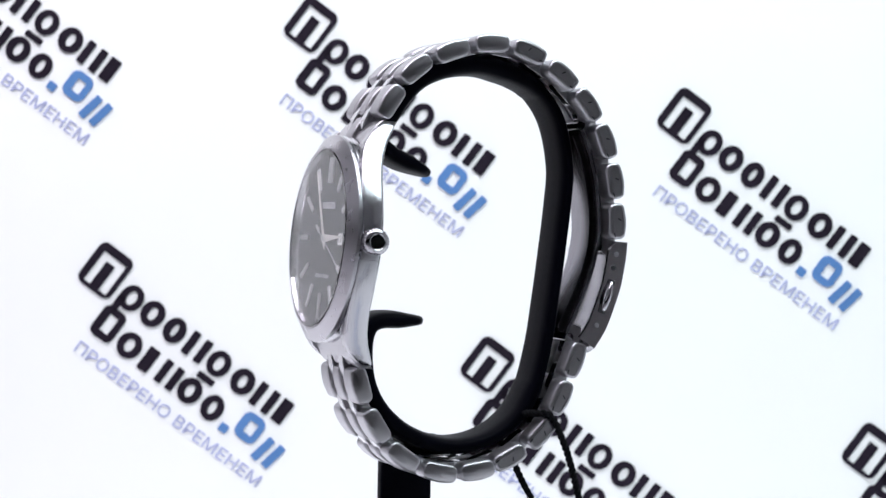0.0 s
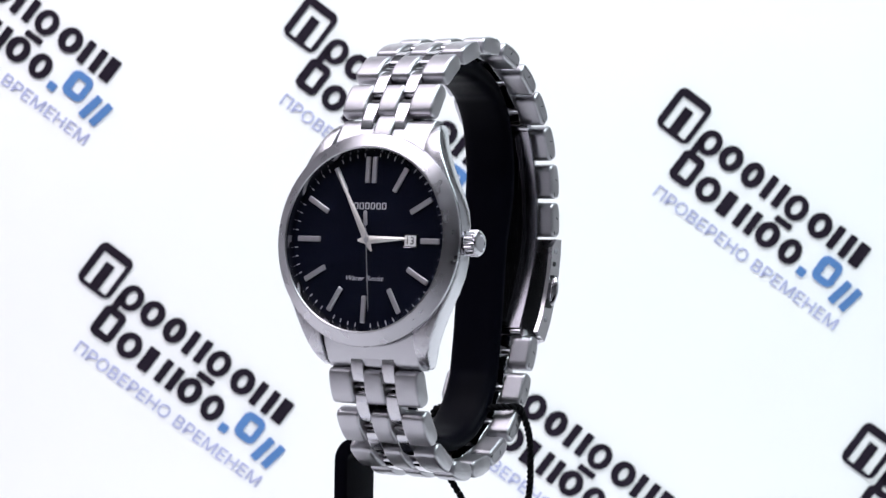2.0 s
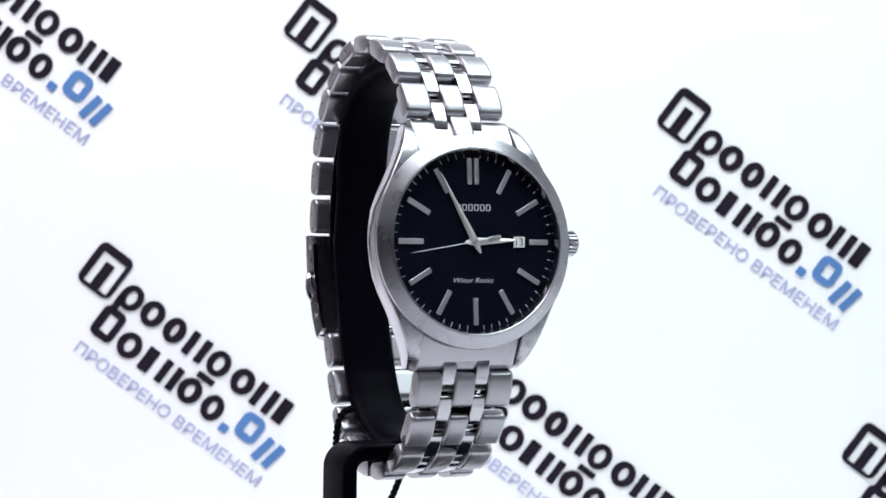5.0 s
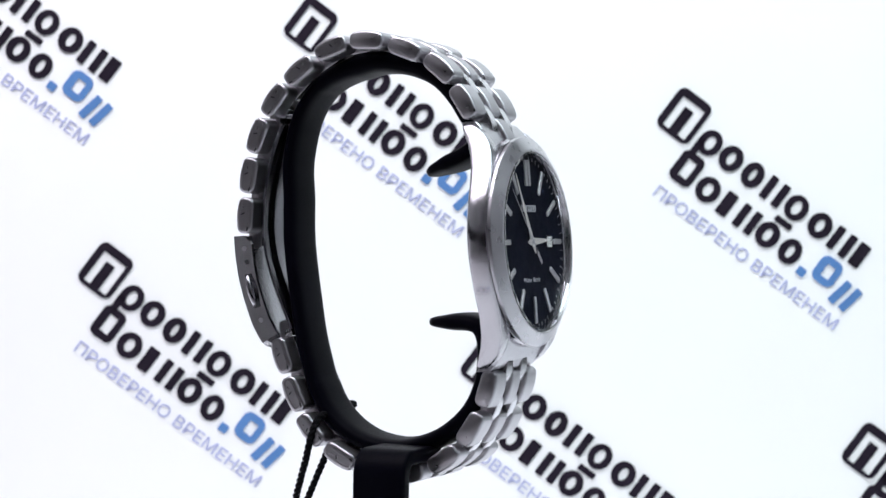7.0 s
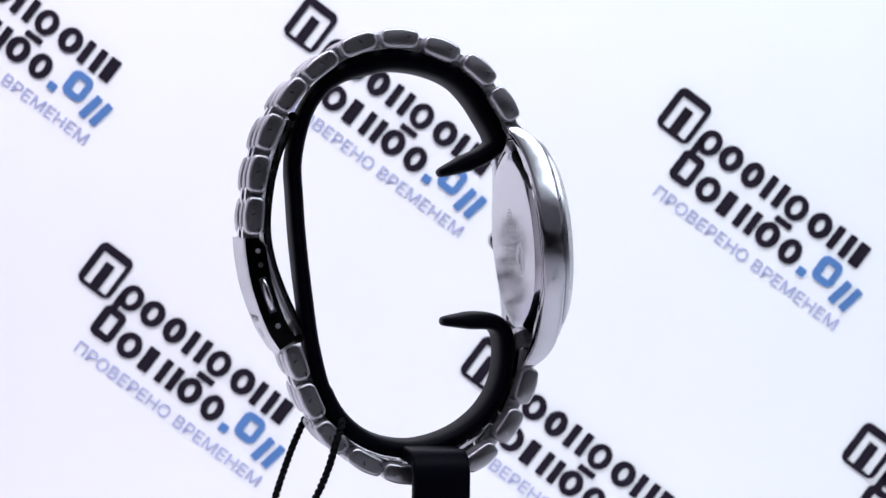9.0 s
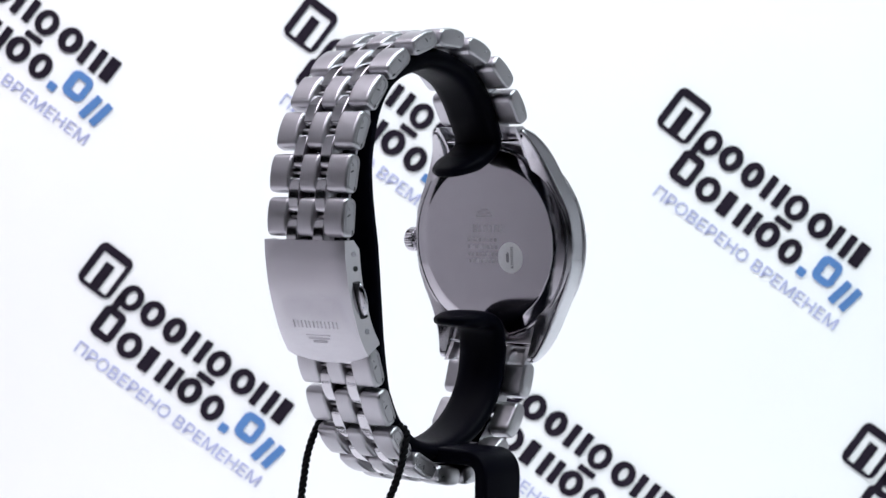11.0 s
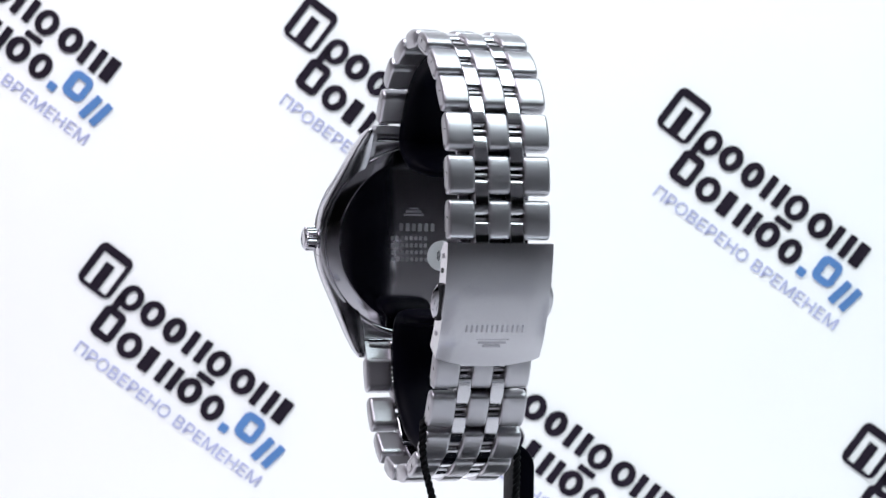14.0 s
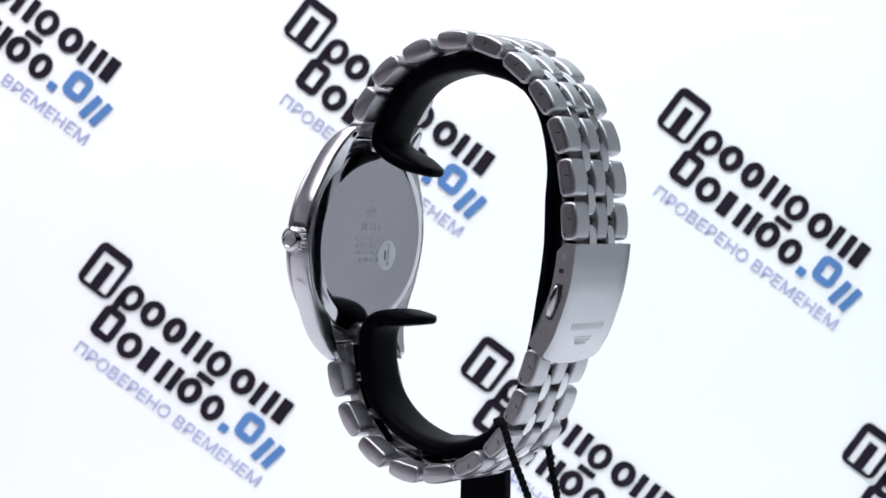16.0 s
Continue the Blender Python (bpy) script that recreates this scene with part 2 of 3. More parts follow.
def sheet_print(on, cx, cy, size):
    """One printed mark: emblem, two rows of plain shapes for the shop's name, and the motto below."""
    turn = Matrix.Translation((cx - 784, 441 - cy, 0)) @ Matrix.Rotation(radians(-37), 4, "Z") @ Matrix.Scale(size, 4)

    def put(name, bm, mat, x=0.0, y=0.0):
        part(name, bm, mat, on, m=turn @ Matrix.Translation((x, y, 0)), scale=PX)

    put("printed_emblem", emblem_shape(), INK_BLACK)
    # round marks: middle, width, height, stroke
    for x, y, w, h, stroke in ((66, -11, 42, 47, 12.5), (112, -11, 43, 47, 14), (160, -11, 39, 47, 14.5), (257, -11, 42, 47, 12.5), (309, -11, 43, 47, 14),
                               (112.5, -79.5, 44, 47, 13.5), (244.5, -79.5, 43, 47, 14), (294, -79.5, 40, 47, 13.5)):
        put("printed_mark", ring_shape(w, h, stroke), INK_BLACK, x, y)
    # upright pairs of bars: middle, width, height
    for x, y, w, h in ((209, -11, 40, 45), (357, -11, 40, 45), (199.5, -79.5, 38, 45)):
        put("printed_mark", pair_shape(w, h, 14), INK_BLACK, x, y)
    # single bars: middle, width, height
    for x, y, w, h in ((51, -29, 13, 34), (254, -46, 34, 11), (396, -11, 21, 45), (154, -79.5, 21, 45)):
        put("printed_mark", bar_shape(-w / 2, w / 2, -h / 2, h / 2), INK_BLACK, x, y)
    put("printed_mark", frame_shape(45, 60, 12, 15, 12, 13, 13), INK_BLACK, 60, -72)
    put("printed_dot", bar_shape(-8, 8, -7.5, 7.5), INK_BLUE, 331, -96)
    put("printed_mark", frame_shape(44, 50, 14, 15, 12, 13, 13), INK_BLUE, 368, -68)
    for tilt, x, y, length in ((-10, 408, -84, 24), (-10, 431, -84, 24)):
        put("printed_mark", slanted(bar_shape(-7, 7, -length, length), tilt), INK_BLUE, x, y)
    bm = text_mesh("ПРОВЕРЕНО ВРЕМЕНЕМ", 29, 1.0)
    x0, x1, y0, y1 = text_box(bm)
    bm.transform(Matrix.Translation((39, -146, 1)) @ Matrix.Diagonal((399 / (x1 - x0), 22.5 / (y1 - y0), 1, 1)) @ Matrix.Translation((-x0, -y0, 0)))
    put("printed_motto", bm, INK_PALE)


for cx, cy, size in ((187, 479, 1.01), (1211, 205, 1.0), (550, 44, 0.99), (863, 645, 1.0), (1538, 798, 1.0), (-115, -123, 1.0)):
    sheet_print(backdrop, cx, cy, size)
# the same print goes on over the table, where the polished steel mirrors it
for cx, cy in ((300, 250), (1250, 120), (760, 640), (120, 900), (1480, 760), (940, 1150), (420, 1450), (1400, 1400), (-500, 500), (2050, 420)):
    sheet_print(sheet, cx, cy, 1.0)


# ---- the stand ----
LOW = -AXIS_Z / U         # the table in watch units

stand = new("watch_stand")
tagged(stand, "black plastic watch stand with an open C-shaped cradle", "stand")
stand.location = (0, 0, AXIS_Z)
MID_X = -13.0             # middle plane of the bracelet

CRADLE = ((-10, 104), (-45, 118), (-85, 137), (-106, 160), (-95, 200), (-69, 241), (-33, 275), (17, 296), (77, 304), (126, 296),
          (175, 273), (213, 240), (240, 193), (255, 120), (252, 56), (246, -24), (233, -120), (219, -203), (196, -282), (162, -334),
          (112, -368), (52, -381), (-4, -373), (-55, -350), (-97, -312), (-121, -266), (-128, -215), (-122, -174), (-98, -157), (-45, -157), (-20, -158))


def cradle_mesh():
    """A rounded strap swept along the C, thinner at its tips."""
    path = smooth_path([(0, y, z) for y, z in CRADLE], 6)
    length = [0.0]
    for a, b in zip(path, path[1:]):
        length.append(length[-1] + (b - a).length)
    rings = []
    for i, p in enumerate(path):
        t = (path[min(i + 1, len(path) - 1)] - path[max(i - 1, 0)]).normalized()
        side = Vector((0, -t.z, t.y))
        end = min(length[i], length[-1] - length[i])
        half = 15.5 if p.y < 200 else 13.0
        thick = 5.0 * max(0.0, min(1.0, (p.z - 150) / 60)) * max(0.0, min(1.0, (190 - p.y) / 60))
        middle = MID_X - 3 - 13 * max(0.0, min(1.0, (p.y + 110) / 360))
        middle -= 8 * max(0.0, min(1.0, (p.y - 200) / 40)) * max(0.0, min(1.0, (60 - p.z) / 80))
        p = p - side * thick
        half += thick
        half = half * (0.55 + 0.45 * min(1, end / 45))
        wide = 50 * min(1.0, 0.5 + 0.5 * math.sqrt(max(0.0, min(1, end / 38))))
        ring = []
        for k in range(24):
            a = 2 * math.pi * k / 24
            cx = math.copysign(abs(math.cos(a)) ** 0.55, math.cos(a))
            sy = math.copysign(abs(math.sin(a)) ** 0.75, math.sin(a))
            ring.append(p + Vector((middle + wide * cx, 0, 0)) + side * half * sy)
        rings.append(ring)
    c0, c1 = sum(rings[0], Vector()) / 24, sum(rings[-1], Vector()) / 24
    d0, d1 = (path[0] - path[1]).normalized(), (path[-1] - path[-2]).normalized()
    first = [[c0 + (q - c0) * f + d0 * d for q in rings[0]] for f, d in ((0.55, 7), (0.85, 4))]
    last = [[c1 + (q - c1) * f + d1 * d for q in rings[-1]] for f, d in ((0.85, 4), (0.55, 7))]
    return loft(first + rings + last)


part("cradle", cradle_mesh(), PLASTIC, stand, "black satin plastic C-shaped cradle")


def post_mesh():
    """A flat bar that leaves the cradle sideways and bends down to the foot."""
    path = [Vector((x, 0, -386)) for x in (-30, -70, -110, -135)]
    path += [Vector((-135 - 30 * math.sin(a), 0, -416 + 30 * math.cos(a))) for a in [radians(d) for d in range(10, 91, 10)]]
    path += [Vector((-165, 0, z)) for z in (-460, -600, LOW + 30)]
    rings = []
    for i, p in enumerate(path):
        t = (path[min(i + 1, len(path) - 1)] - path[max(i - 1, 0)]).normalized()
        side = Vector((-t.z, 0, t.x))
        ring = []
        for sx, sy in ((1, 1), (-1, 1), (-1, -1), (1, -1)):
            for k in range(5):
                a = math.atan2(sy, sx) - math.pi / 4 + k * math.pi / 8
                ring.append(p + Vector((0, 12 + sx * 43 + 6 * math.cos(a), 0)) + side * (sy * 7.5 + 6 * math.sin(a)))
        rings.append(ring)
    return loft(rings)


part("post", post_mesh(), PLASTIC, stand)
# unseen foot under the post, made wide so the lower links mirror black
part("base_plate", lathe([(0, 0), (514, 0), (520, 6), (520, 24), (514, 30), (0, 30)], 96), PLASTIC, stand, "unseen round black foot, widened to darken the lower links",
     m=Matrix.Translation((0, 0, LOW)) @ Matrix.Rotation(radians(90), 4, "X"))

# ---- the watch ----
watch = new("wristwatch")
tagged(watch, "steel wristwatch with black dial and link bracelet on a stand", "watch")
watch.location = (0, 0, AXIS_Z)
# the head leans back a little; its own y runs from glass to back
HEAD = Matrix.Translation((-12.0, -172, -16.5)) @ Matrix.Rotation(radians(0.7), 4, "Z") @ Matrix.Rotation(radians(-4.9), 4, "X") @ Matrix.Translation((0, 170, 0))


FACE = HEAD @ Matrix.Translation((0, 7, 0))    # dial, markers and hour, minute and second pointers


def case_body():
    return lathe([(150, -149), (168.5, -149), (171, -147.4), (174, -147.6), (178, -150), (180.3, -153.5), (181, -158), (181, -180), (180, -184), (176, -187), (150, -188)])


part("case_body", case_body(), CASE_STEEL, watch, "round polished steel middle case", m=HEAD)


def lug_mesh(sx, sz):
    """Station by station from the case to the rounded tip: height, inner and outer x, back and front y."""
    rows = ((30, 150, 179, -151, -188), (55, 146, 174, -150, -188), (80, 130, 164, -149, -187.5), (105, 112, 151, -148, -187), (128, 100, 139.5, -146, -185),
            (150, 94, 129, -142, -181.5), (168, 93, 120.5, -136, -175.5), (183, 93, 113.5, -129, -166), (194, 93, 108.5, -123, -155), (201, 94, 104, -121, -144), (205, 96, 101, -124, -136))
    rings = []
    for z, xi, xo, yb, yf in rows:
        if sz < 0:      # the lower pair reaches a little further
            z, xo = z * 1.04, xo + 4 * (z / 205) ** 2
        r = min(5.0, (xo - xi) * 0.3, (yb - yf) * 0.3)
        ring = []
        for (cx, cy), start in (((xo - r, yf + r), 0), ((xi + r * 0.3, yf + r * 0.3), 90), ((xi + r * 0.3, yb - r * 0.3), 180), ((xo - r, yb - r), 270)):
            rr = r if start in (0, 270) else r * 0.3
            for k in range(4):
                a = radians(start + k * 30)
                ring.append(Vector((sx * (cx + rr * math.cos(a)), cy - rr * math.sin(a), sz * z)))
        rings.append(ring)
    return loft(rings)


for sx in (1, -1):
    for sz in (1, -1):
        lug = part("lug", lug_mesh(sx, sz), LUG_STEEL, watch, m=HEAD, sharp=60)
        lug.data.materials.append(CASE_STEEL)
        for f in lug.data.polygons:
            if f.normal.x * sx > 0.6 or f.normal.y > 0.5:
                f.material_index = 1

part("bezel", lathe([(150, -187), (179, -187), (181.5, -188.5), (182, -191), (181, -194), (162, -205.5), (159.4, -207.2), (157.5, -207.5), (156, -206), (156, -190), (150, -187)]),
     BEZEL_STEEL, watch, "wide sloping brushed steel bezel", m=HEAD)
part("inner_ring", lathe([(155.9, -205), (151.5, -197), (151.0, -187), (155.9, -187), (155.9, -205)]), POLISHED, watch, "thin polished ring round the dial", m=HEAD)
dial = part("dial", lathe([(0, -196), (152, -196), (152, -192), (0, -192)]), DIAL_BLACK, watch, "black lacquered dial with silver hour markers", m=FACE)
crystal = part("crystal", lathe([(0, -207.4), (150, -207.4), (153, -207.0), (155.8, -206.0), (155.8, -204.0), (0, -204.0)]), GLASS, watch, "flat clear coated glass", m=HEAD, sharp=5)
crystal.visible_shadow = False


def on_dial(clock_degrees):
    return FACE @ Matrix.Rotation(radians(clock_degrees), 4, "Y")


for hour in range(12):
    turn = on_dial(hour * 30)
    if hour == 0:
        for x in (-6.6, 6.6):
            part("hour_marker", block(x - 4.8, x + 4.8, -199.5, -195.8, 97, 142, 1.0, 1), MARKER, dial, m=turn)
    else:
        part("hour_marker", block(-4.6, 4.6, -199.5, -195.8, 105 if hour == 3 else 95, 141, 1.0, 1), MARKER, dial, m=turn)
track = bmesh.new()
for minute in range(60):
    if minute % 5:
        merge(track, block(-0.6, 0.6, -196.6, -195.9, 142, 148.5), Matrix.Rotation(radians(minute * 6), 4, "Y"))
part("minute_track", track, DIAL_PRINT, dial, "fine printed minute marks", m=FACE)
part("date_frame", block(71, 99, -198.0, -195.8, -11.5, 11.5, 0.8, 1), POLISHED, dial, m=FACE)
part("date_disc", block(74.5, 96, -198.6, -196, -9, 9), DATE_WHITE, dial, "white date disc", m=FACE)


def flat_text(body, x0, x1, z0, z1, y, mat, name, parent, shear=0.0, m=FACE):
    """Lettering that faces the glass side, fitted into a box of the dial."""
    bm = text_mesh(body, 10, 0.12, shear)
    a, b, c, d = text_box(bm)
    fit = Matrix.Diagonal(((x1 - x0) / (b - a), (z1 - z0) / (d - c), 1, 1)) @ Matrix.Translation((-a, -c, 0))
    return part(name, bm, mat, parent, m=m @ Matrix.Translation((x0, y, z0)) @ Matrix.Rotation(radians(90), 4, "X") @ fit)


flat_text("13", 79, 92.5, -6, 6.5, -198.8, HOLE_SHADE_AND_INK, "date_number", dial)
flat_text("Water Resist", -39, 36, -69, -61, -196.3, DIAL_PRINT, "dial_lettering", dial, 0.35)
for i in range(6):
    mark = frame_shape(8.6, 11.5, 2.5, 1.9, 1.9, 1.7, 1.7)
    part("maker_mark", mark, DIAL_PRINT, dial, m=FACE @ Matrix.Translation((-27.5 + i * 11.2, -196.0, 58)) @ Matrix.Rotation(radians(90), 4, "X") @ Matrix.Diagonal((1, 1, 0.2, 1)))


def hand_mesh(length, tail, base, tip, thick):
    """A tapering hand with a ridge along it, pointing up."""
    rows = ((-tail, base * 0.25), (-tail * 0.5, base * 0.7), (0, base), (length * 0.9, tip * 1.4), (length, tip * 0.4))
    rings = []
    for z, w in rows:
        rings.append([Vector((-w, 0, z)), Vector((0, -thick, z)), Vector((w, 0, z)), Vector((0, thick * 0.3, z))])
    return loft(rings)


def second_mesh():
    bm = hand_mesh(122, 30, 1.0, 0.6, 0.8)
    merge(bm, hand_mesh(24, 2, 3.8, 3.0, 0.9), Matrix.Translation((0, 0, -48)))
    return merge(bm, lathe([(0, -1.2), (4.2, -1.0), (4.6, 0.4), (0, 0.4)], 24))


hour_hand = part("hour_hand", hand_mesh(80, 18, 7.2, 1.6, 1.4), HAND, watch)
minute_hand = part("minute_hand", hand_mesh(132, 22, 6.6, 1.4, 1.3), HAND, watch)
second_hand = part("second_hand", second_mesh(), MARKER, watch)


def crown_mesh():
    bm = bmesh.new()
    n = 72
    rings = []
    for x, r, ribs in ((176, 12, 0), (182, 14, 0), (184, 20, 0), (186, 22.5, 1), (201, 22.5, 1), (204, 20.5, 0), (207, 17, 0), (207.5, 14, 0), (206.3, 12.5, 0), (206.3, 4, 0)):
        ring = []
        for i in range(n):
            rr = r - (1.9 if ribs and i % 3 == 0 else 0)
            a = 2 * math.pi * i / n
            ring.append(Vector((x, -167 + rr * math.cos(a), rr * math.sin(a))))
        rings.append(ring)
    return merge(bm, loft(rings))


part("crown", crown_mesh(), POLISHED, watch, "fluted polished steel winding crown", m=HEAD)

BACK = HEAD @ Matrix.Translation((0, 3, 0))
caseback = part("caseback", lathe([(168.5, -154), (168, -149.8), (166.5, -149.2), (150, -144.6), (147, -144.0), (143, -143.9), (0, -143.9)]), MIRROR, watch, "mirror-polished steel case back with faint engraving", m=BACK)
part("sticker", lathe([(0, -143.1), (27.5, -143.1), (28, -143.6), (28, -144.0)], 64, -50, -27), STICKER, caseback, "round white paper sticker", m=BACK)


def back_marks(rows, mat, name, parent, m, y0, y1):
    bm = bmesh.new()
    for x0, x1, z0, z1 in rows:
        merge(bm, block(x0, x1, y0, y1, z0, z1))
    part(name, bm, mat, parent, m=m)


back_marks([(-57, -51, -46 + i * 6.8, -44.4 + i * 6.8) for i in range(6)] + [(-57, -51, -42.6 + i * 6.8, -41.2 + i * 6.8) for i in range(6)] + [(-47, -45.6, -35, -19), (-45, -43.6, -37, -17), (-43, -41, -34, -20)], STICKER_INK, "sticker_print", caseback, BACK, -143.2, -142.9)
engraved = [(-34 + i * 12, -27 + i * 12, 18, 32) for i in range(6)] + [(-12, 26, 46, 50), (-8, 22, 52, 56), (-2, 16, 58, 61)]
for row in range(4):
    z = 8 - row * 13
    engraved += [(-20 + i * 9 - row, -14.5 + i * 9 - row, z - 7, z) for i in range(8)]
back_marks(engraved, BACK_ETCH, "back_engraving", caseback, BACK, -144.0, -143.83)


def end_link_mesh(sz):
    """A bent hollow shell between two lugs, its front following their curve, open behind."""
    rings = []
    reach = 1.0 if sz > 0 else 1.03
    for z, yb, yf in ((118, -172, -181), (135, -169, -178), (155, -164, -173), (175, -156, -165), (190, -146, -156), (200, -138, -150), (207, -133, -144), (210, -130, -139)):
        ring = []
        for x, y in ((91.5, yb + 16), (91.5, yf + 2), (90, yf), (30, yf - 1.0), (-30, yf - 1.0), (-90, yf), (-91.5, yf + 2), (-91.5, yb + 16), (-84, yb + 16), (-82, yb), (82, yb), (84, yb + 16)):
            ring.append(Vector((x, y, sz * z * reach)))
        rings.append(ring)
    return loft(rings)


for sz in (1, -1):
    part("end_link", end_link_mesh(sz), BRUSHED_ACROSS, watch, m=HEAD)
    part("spring_bar", tube([(-98, -141, sz * 184), (98, -141, sz * 184)], 4, 12), POLISHED, watch, m=HEAD)


# bracelet rows, case to clasp over the top, then clasp to case underneath: y, z of each row's middle
ROWS = ((-104, 224), (-58, 282), (9, 316), (83, 332), (154, 320), (218, 281), (268, 230), (303, 166), (321, 95), (327, 23),
        (251, -226), (225, -293), (189, -355), (129, -398), (67, -419), (-4, -420), (-73, -391), (-123, -336), (-153, -266))
UPPER, LOWER = ROWS[:10], ROWS[10:]


def link_section(half_l, half_t, r_out, r_in, bow=3.0):
    """Rounded outline across a link: y outward, z along the bracelet; the outer face bows."""
    flat = half_l - r_out
    ring = [(half_t - bow * (k / 4) ** 2, flat * k / 4) for k in range(-4, 5)]
    lead = math.degrees(math.atan(2 * bow / flat))
    cy = half_t - bow - r_out * math.cos(radians(lead))
    cz = flat - r_out * math.sin(radians(lead))
    ring += [(cy + r_out * math.cos(radians(a)), cz + r_out * math.sin(radians(a))) for a in (lead + 14, lead + 28, lead + 44, 76, 90)]
    low = cz + r_out - r_in
    ring += [(-half_t + r_in + r_in * math.cos(radians(a)), low + r_in * math.sin(radians(a))) for a in (90, 108, 126, 144, 162, 180)]
    ring.append((-half_t, low - 1.2))
    ring += [(y, -z) for y, z in reversed(ring[9:])]
    return ring


def link_mesh(name, width, half_l, half_t, mat, groove=0, r_out=10.5, r_in=12.5):
    """One link across x; groove -1 or 1 cuts an oval line into that end."""
    h = width / 2
    base = link_section(half_l, half_t, r_out, r_in)

    def at(x, d):
        return [Vector((x, y * (1 - d / half_t), z * (1 - d / half_l))) for y, z in base]

    edge = ((0, 4.0), (1.0, 1.9), (2.6, 0.6), (4.6, 0), (5.8, 0)) if width > 30 else ((0, 1.6), (0.5, 0.6), (1.6, 0), (2.6, 0))
    rings = [at(-h + a, d) for a, d in edge] + [at(h - a, d) for a, d in reversed(edge)]
    if groove:
        extra = [at(h, 7.0), at(h - 1.4, 7.1), at(h - 1.4, 8.1), at(h, 8.2)]
        rings += extra
        if groove < 0:
            rings = [[Vector((-p.x, p.y, p.z)) for p in ring] for ring in rings]
    ob = part(name, loft(rings), mat)
    me = ob.data
    bpy.data.objects.remove(ob)
    me.materials.append(GREY_STEEL)
    for f in me.polygons:
        if abs(f.normal.x) > 0.9:
            f.material_index = 1
    return me


LINK_L = link_mesh("link", 46, 34.8, 16.5, BRUSHED, -1)
LINK_R = link_mesh("link", 46, 34.8, 16.5, BRUSHED, 1)
PLAIN_LINK = link_mesh("link", 46, 34.8, 16.5, BRUSHED)
LINK_C = link_mesh("link", 38, 34.8, 16.0, BRUSHED)
CONN = link_mesh("connector", 24.5, 31.5, 14.4, SATIN, 0, 8.0, 11.0)


def link_pose(p, direction, x, narrow=1.0):
    """Local z along the bracelet, local y outward."""
    d = Vector((0, direction[0], direction[1])).normalized()
    out = Vector((0, d.z, -d.y))
    middle = Vector((0, 90, -45))
    if out.dot(Vector((0, p[0], p[1])) - middle) < 0:
        out, d = -out, -d
    xa = out.cross(d)
    m = Matrix((xa, out, d)).transposed().to_4x4()
    m.translation = Vector((x, p[0], p[1]))
    return scaled(m @ Matrix.Diagonal((narrow, 1, 1, 1)))


def bracelet_run(rows, before, after, shift, width0, width1):
    """All rows of one half, narrowing on the way, with the narrow polished links staggered between them."""
    pts = [Vector(p) for p in (before, *rows, after)]
    off = [shift[0], *shift, shift[-1]]
    wide = [width0 + (width1 - width0) * i / (len(pts) - 1) for i in range(len(pts))]
    for i in range(1, len(pts) - 1):
        d = pts[i + 1] - pts[i - 1]
        for me, x in ((LINK_L, -66), (LINK_C, 0), (LINK_R, 66)):
            m = link_pose(pts[i], d, MID_X + x * wide[i] + off[i], wide[i])
            if me is not LINK_C and m.col[0].x < 0:
                me = LINK_R if me is LINK_L else LINK_L
            # only the removable links near the clasp carry an oval groove
            grooved = pts[i].x > 100
            link = shared("link", me if grooved or me is LINK_C else PLAIN_LINK, watch, m)
            if me is not LINK_C and grooved:
                end = -23 if me is LINK_L else 23
                for tilt, y, z in ((62, 2.5, 3.0), (8, -8.0, -24.0)):
                    shared("pin_slot", SLOT_MESH, link, scaled(Matrix.Translation((end, y, z)) @ Matrix.Rotation(radians(tilt), 4, "X") @ Matrix.Diagonal((1, 1, 0.55, 1))))
    for i, (a, b) in enumerate(zip(pts, pts[1:])):
        mid, d = (a + b) / 2, b - a
        for x in (-31, 31):
            shared("connector_link", CONN, watch, link_pose(mid, d, MID_X + x * (wide[i] + wide[i + 1]) / 2 + (off[i] + off[i + 1]) / 2, (wide[i] + wide[i + 1]) / 2))


def end_piece(p, toward):
    """The short middle link that joins a run to the case."""
    d = Vector(toward) - Vector(p)
    shared("link", LINK_C, watch, link_pose(p, d, MID_X))


# dark strips laid on the link ends imitate the shade in pin slots
SLOT_BM = part("pin_slot", block(-0.5, 0.5, -0.9, 0.9, -7, 7), HOLE_SHADE_AND_INK)
SLOT_MESH = SLOT_BM.data
bpy.data.objects.remove(SLOT_BM)
bracelet_run(UPPER, (-136, 164), (329, -40), (-6, -7, -7, -7, -6, -4, -3, -1, 1, 1), 1.03, 0.965)
bracelet_run(LOWER, (272, -160), (-163, -196), (1, 0, -1, -2, -2, -1, 0, 1, 1), 0.92, 1.02)
end_piece((-136, 168), (-104, 224))
end_piece((-160, -202), (-153, -266))
for p in [(a, b) for a, b in ROWS]:
    part("pin", tube([(MID_X - 76, p[0], p[1]), (MID_X + 74, p[0], p[1])], 4, 8), GREY_STEEL, watch)

# the folding clasp: a curved cover with side walls, push buttons and two blades
COVER = ((347, -15), (345, -40), (341, -66), (335, -95), (326, -123), (316, -150), (304, -177), (285, -206))


def along(nodes, per=4):
    return [(p.y, p.z) for p in smooth_path([(0, y, z) for y, z in nodes], per)]


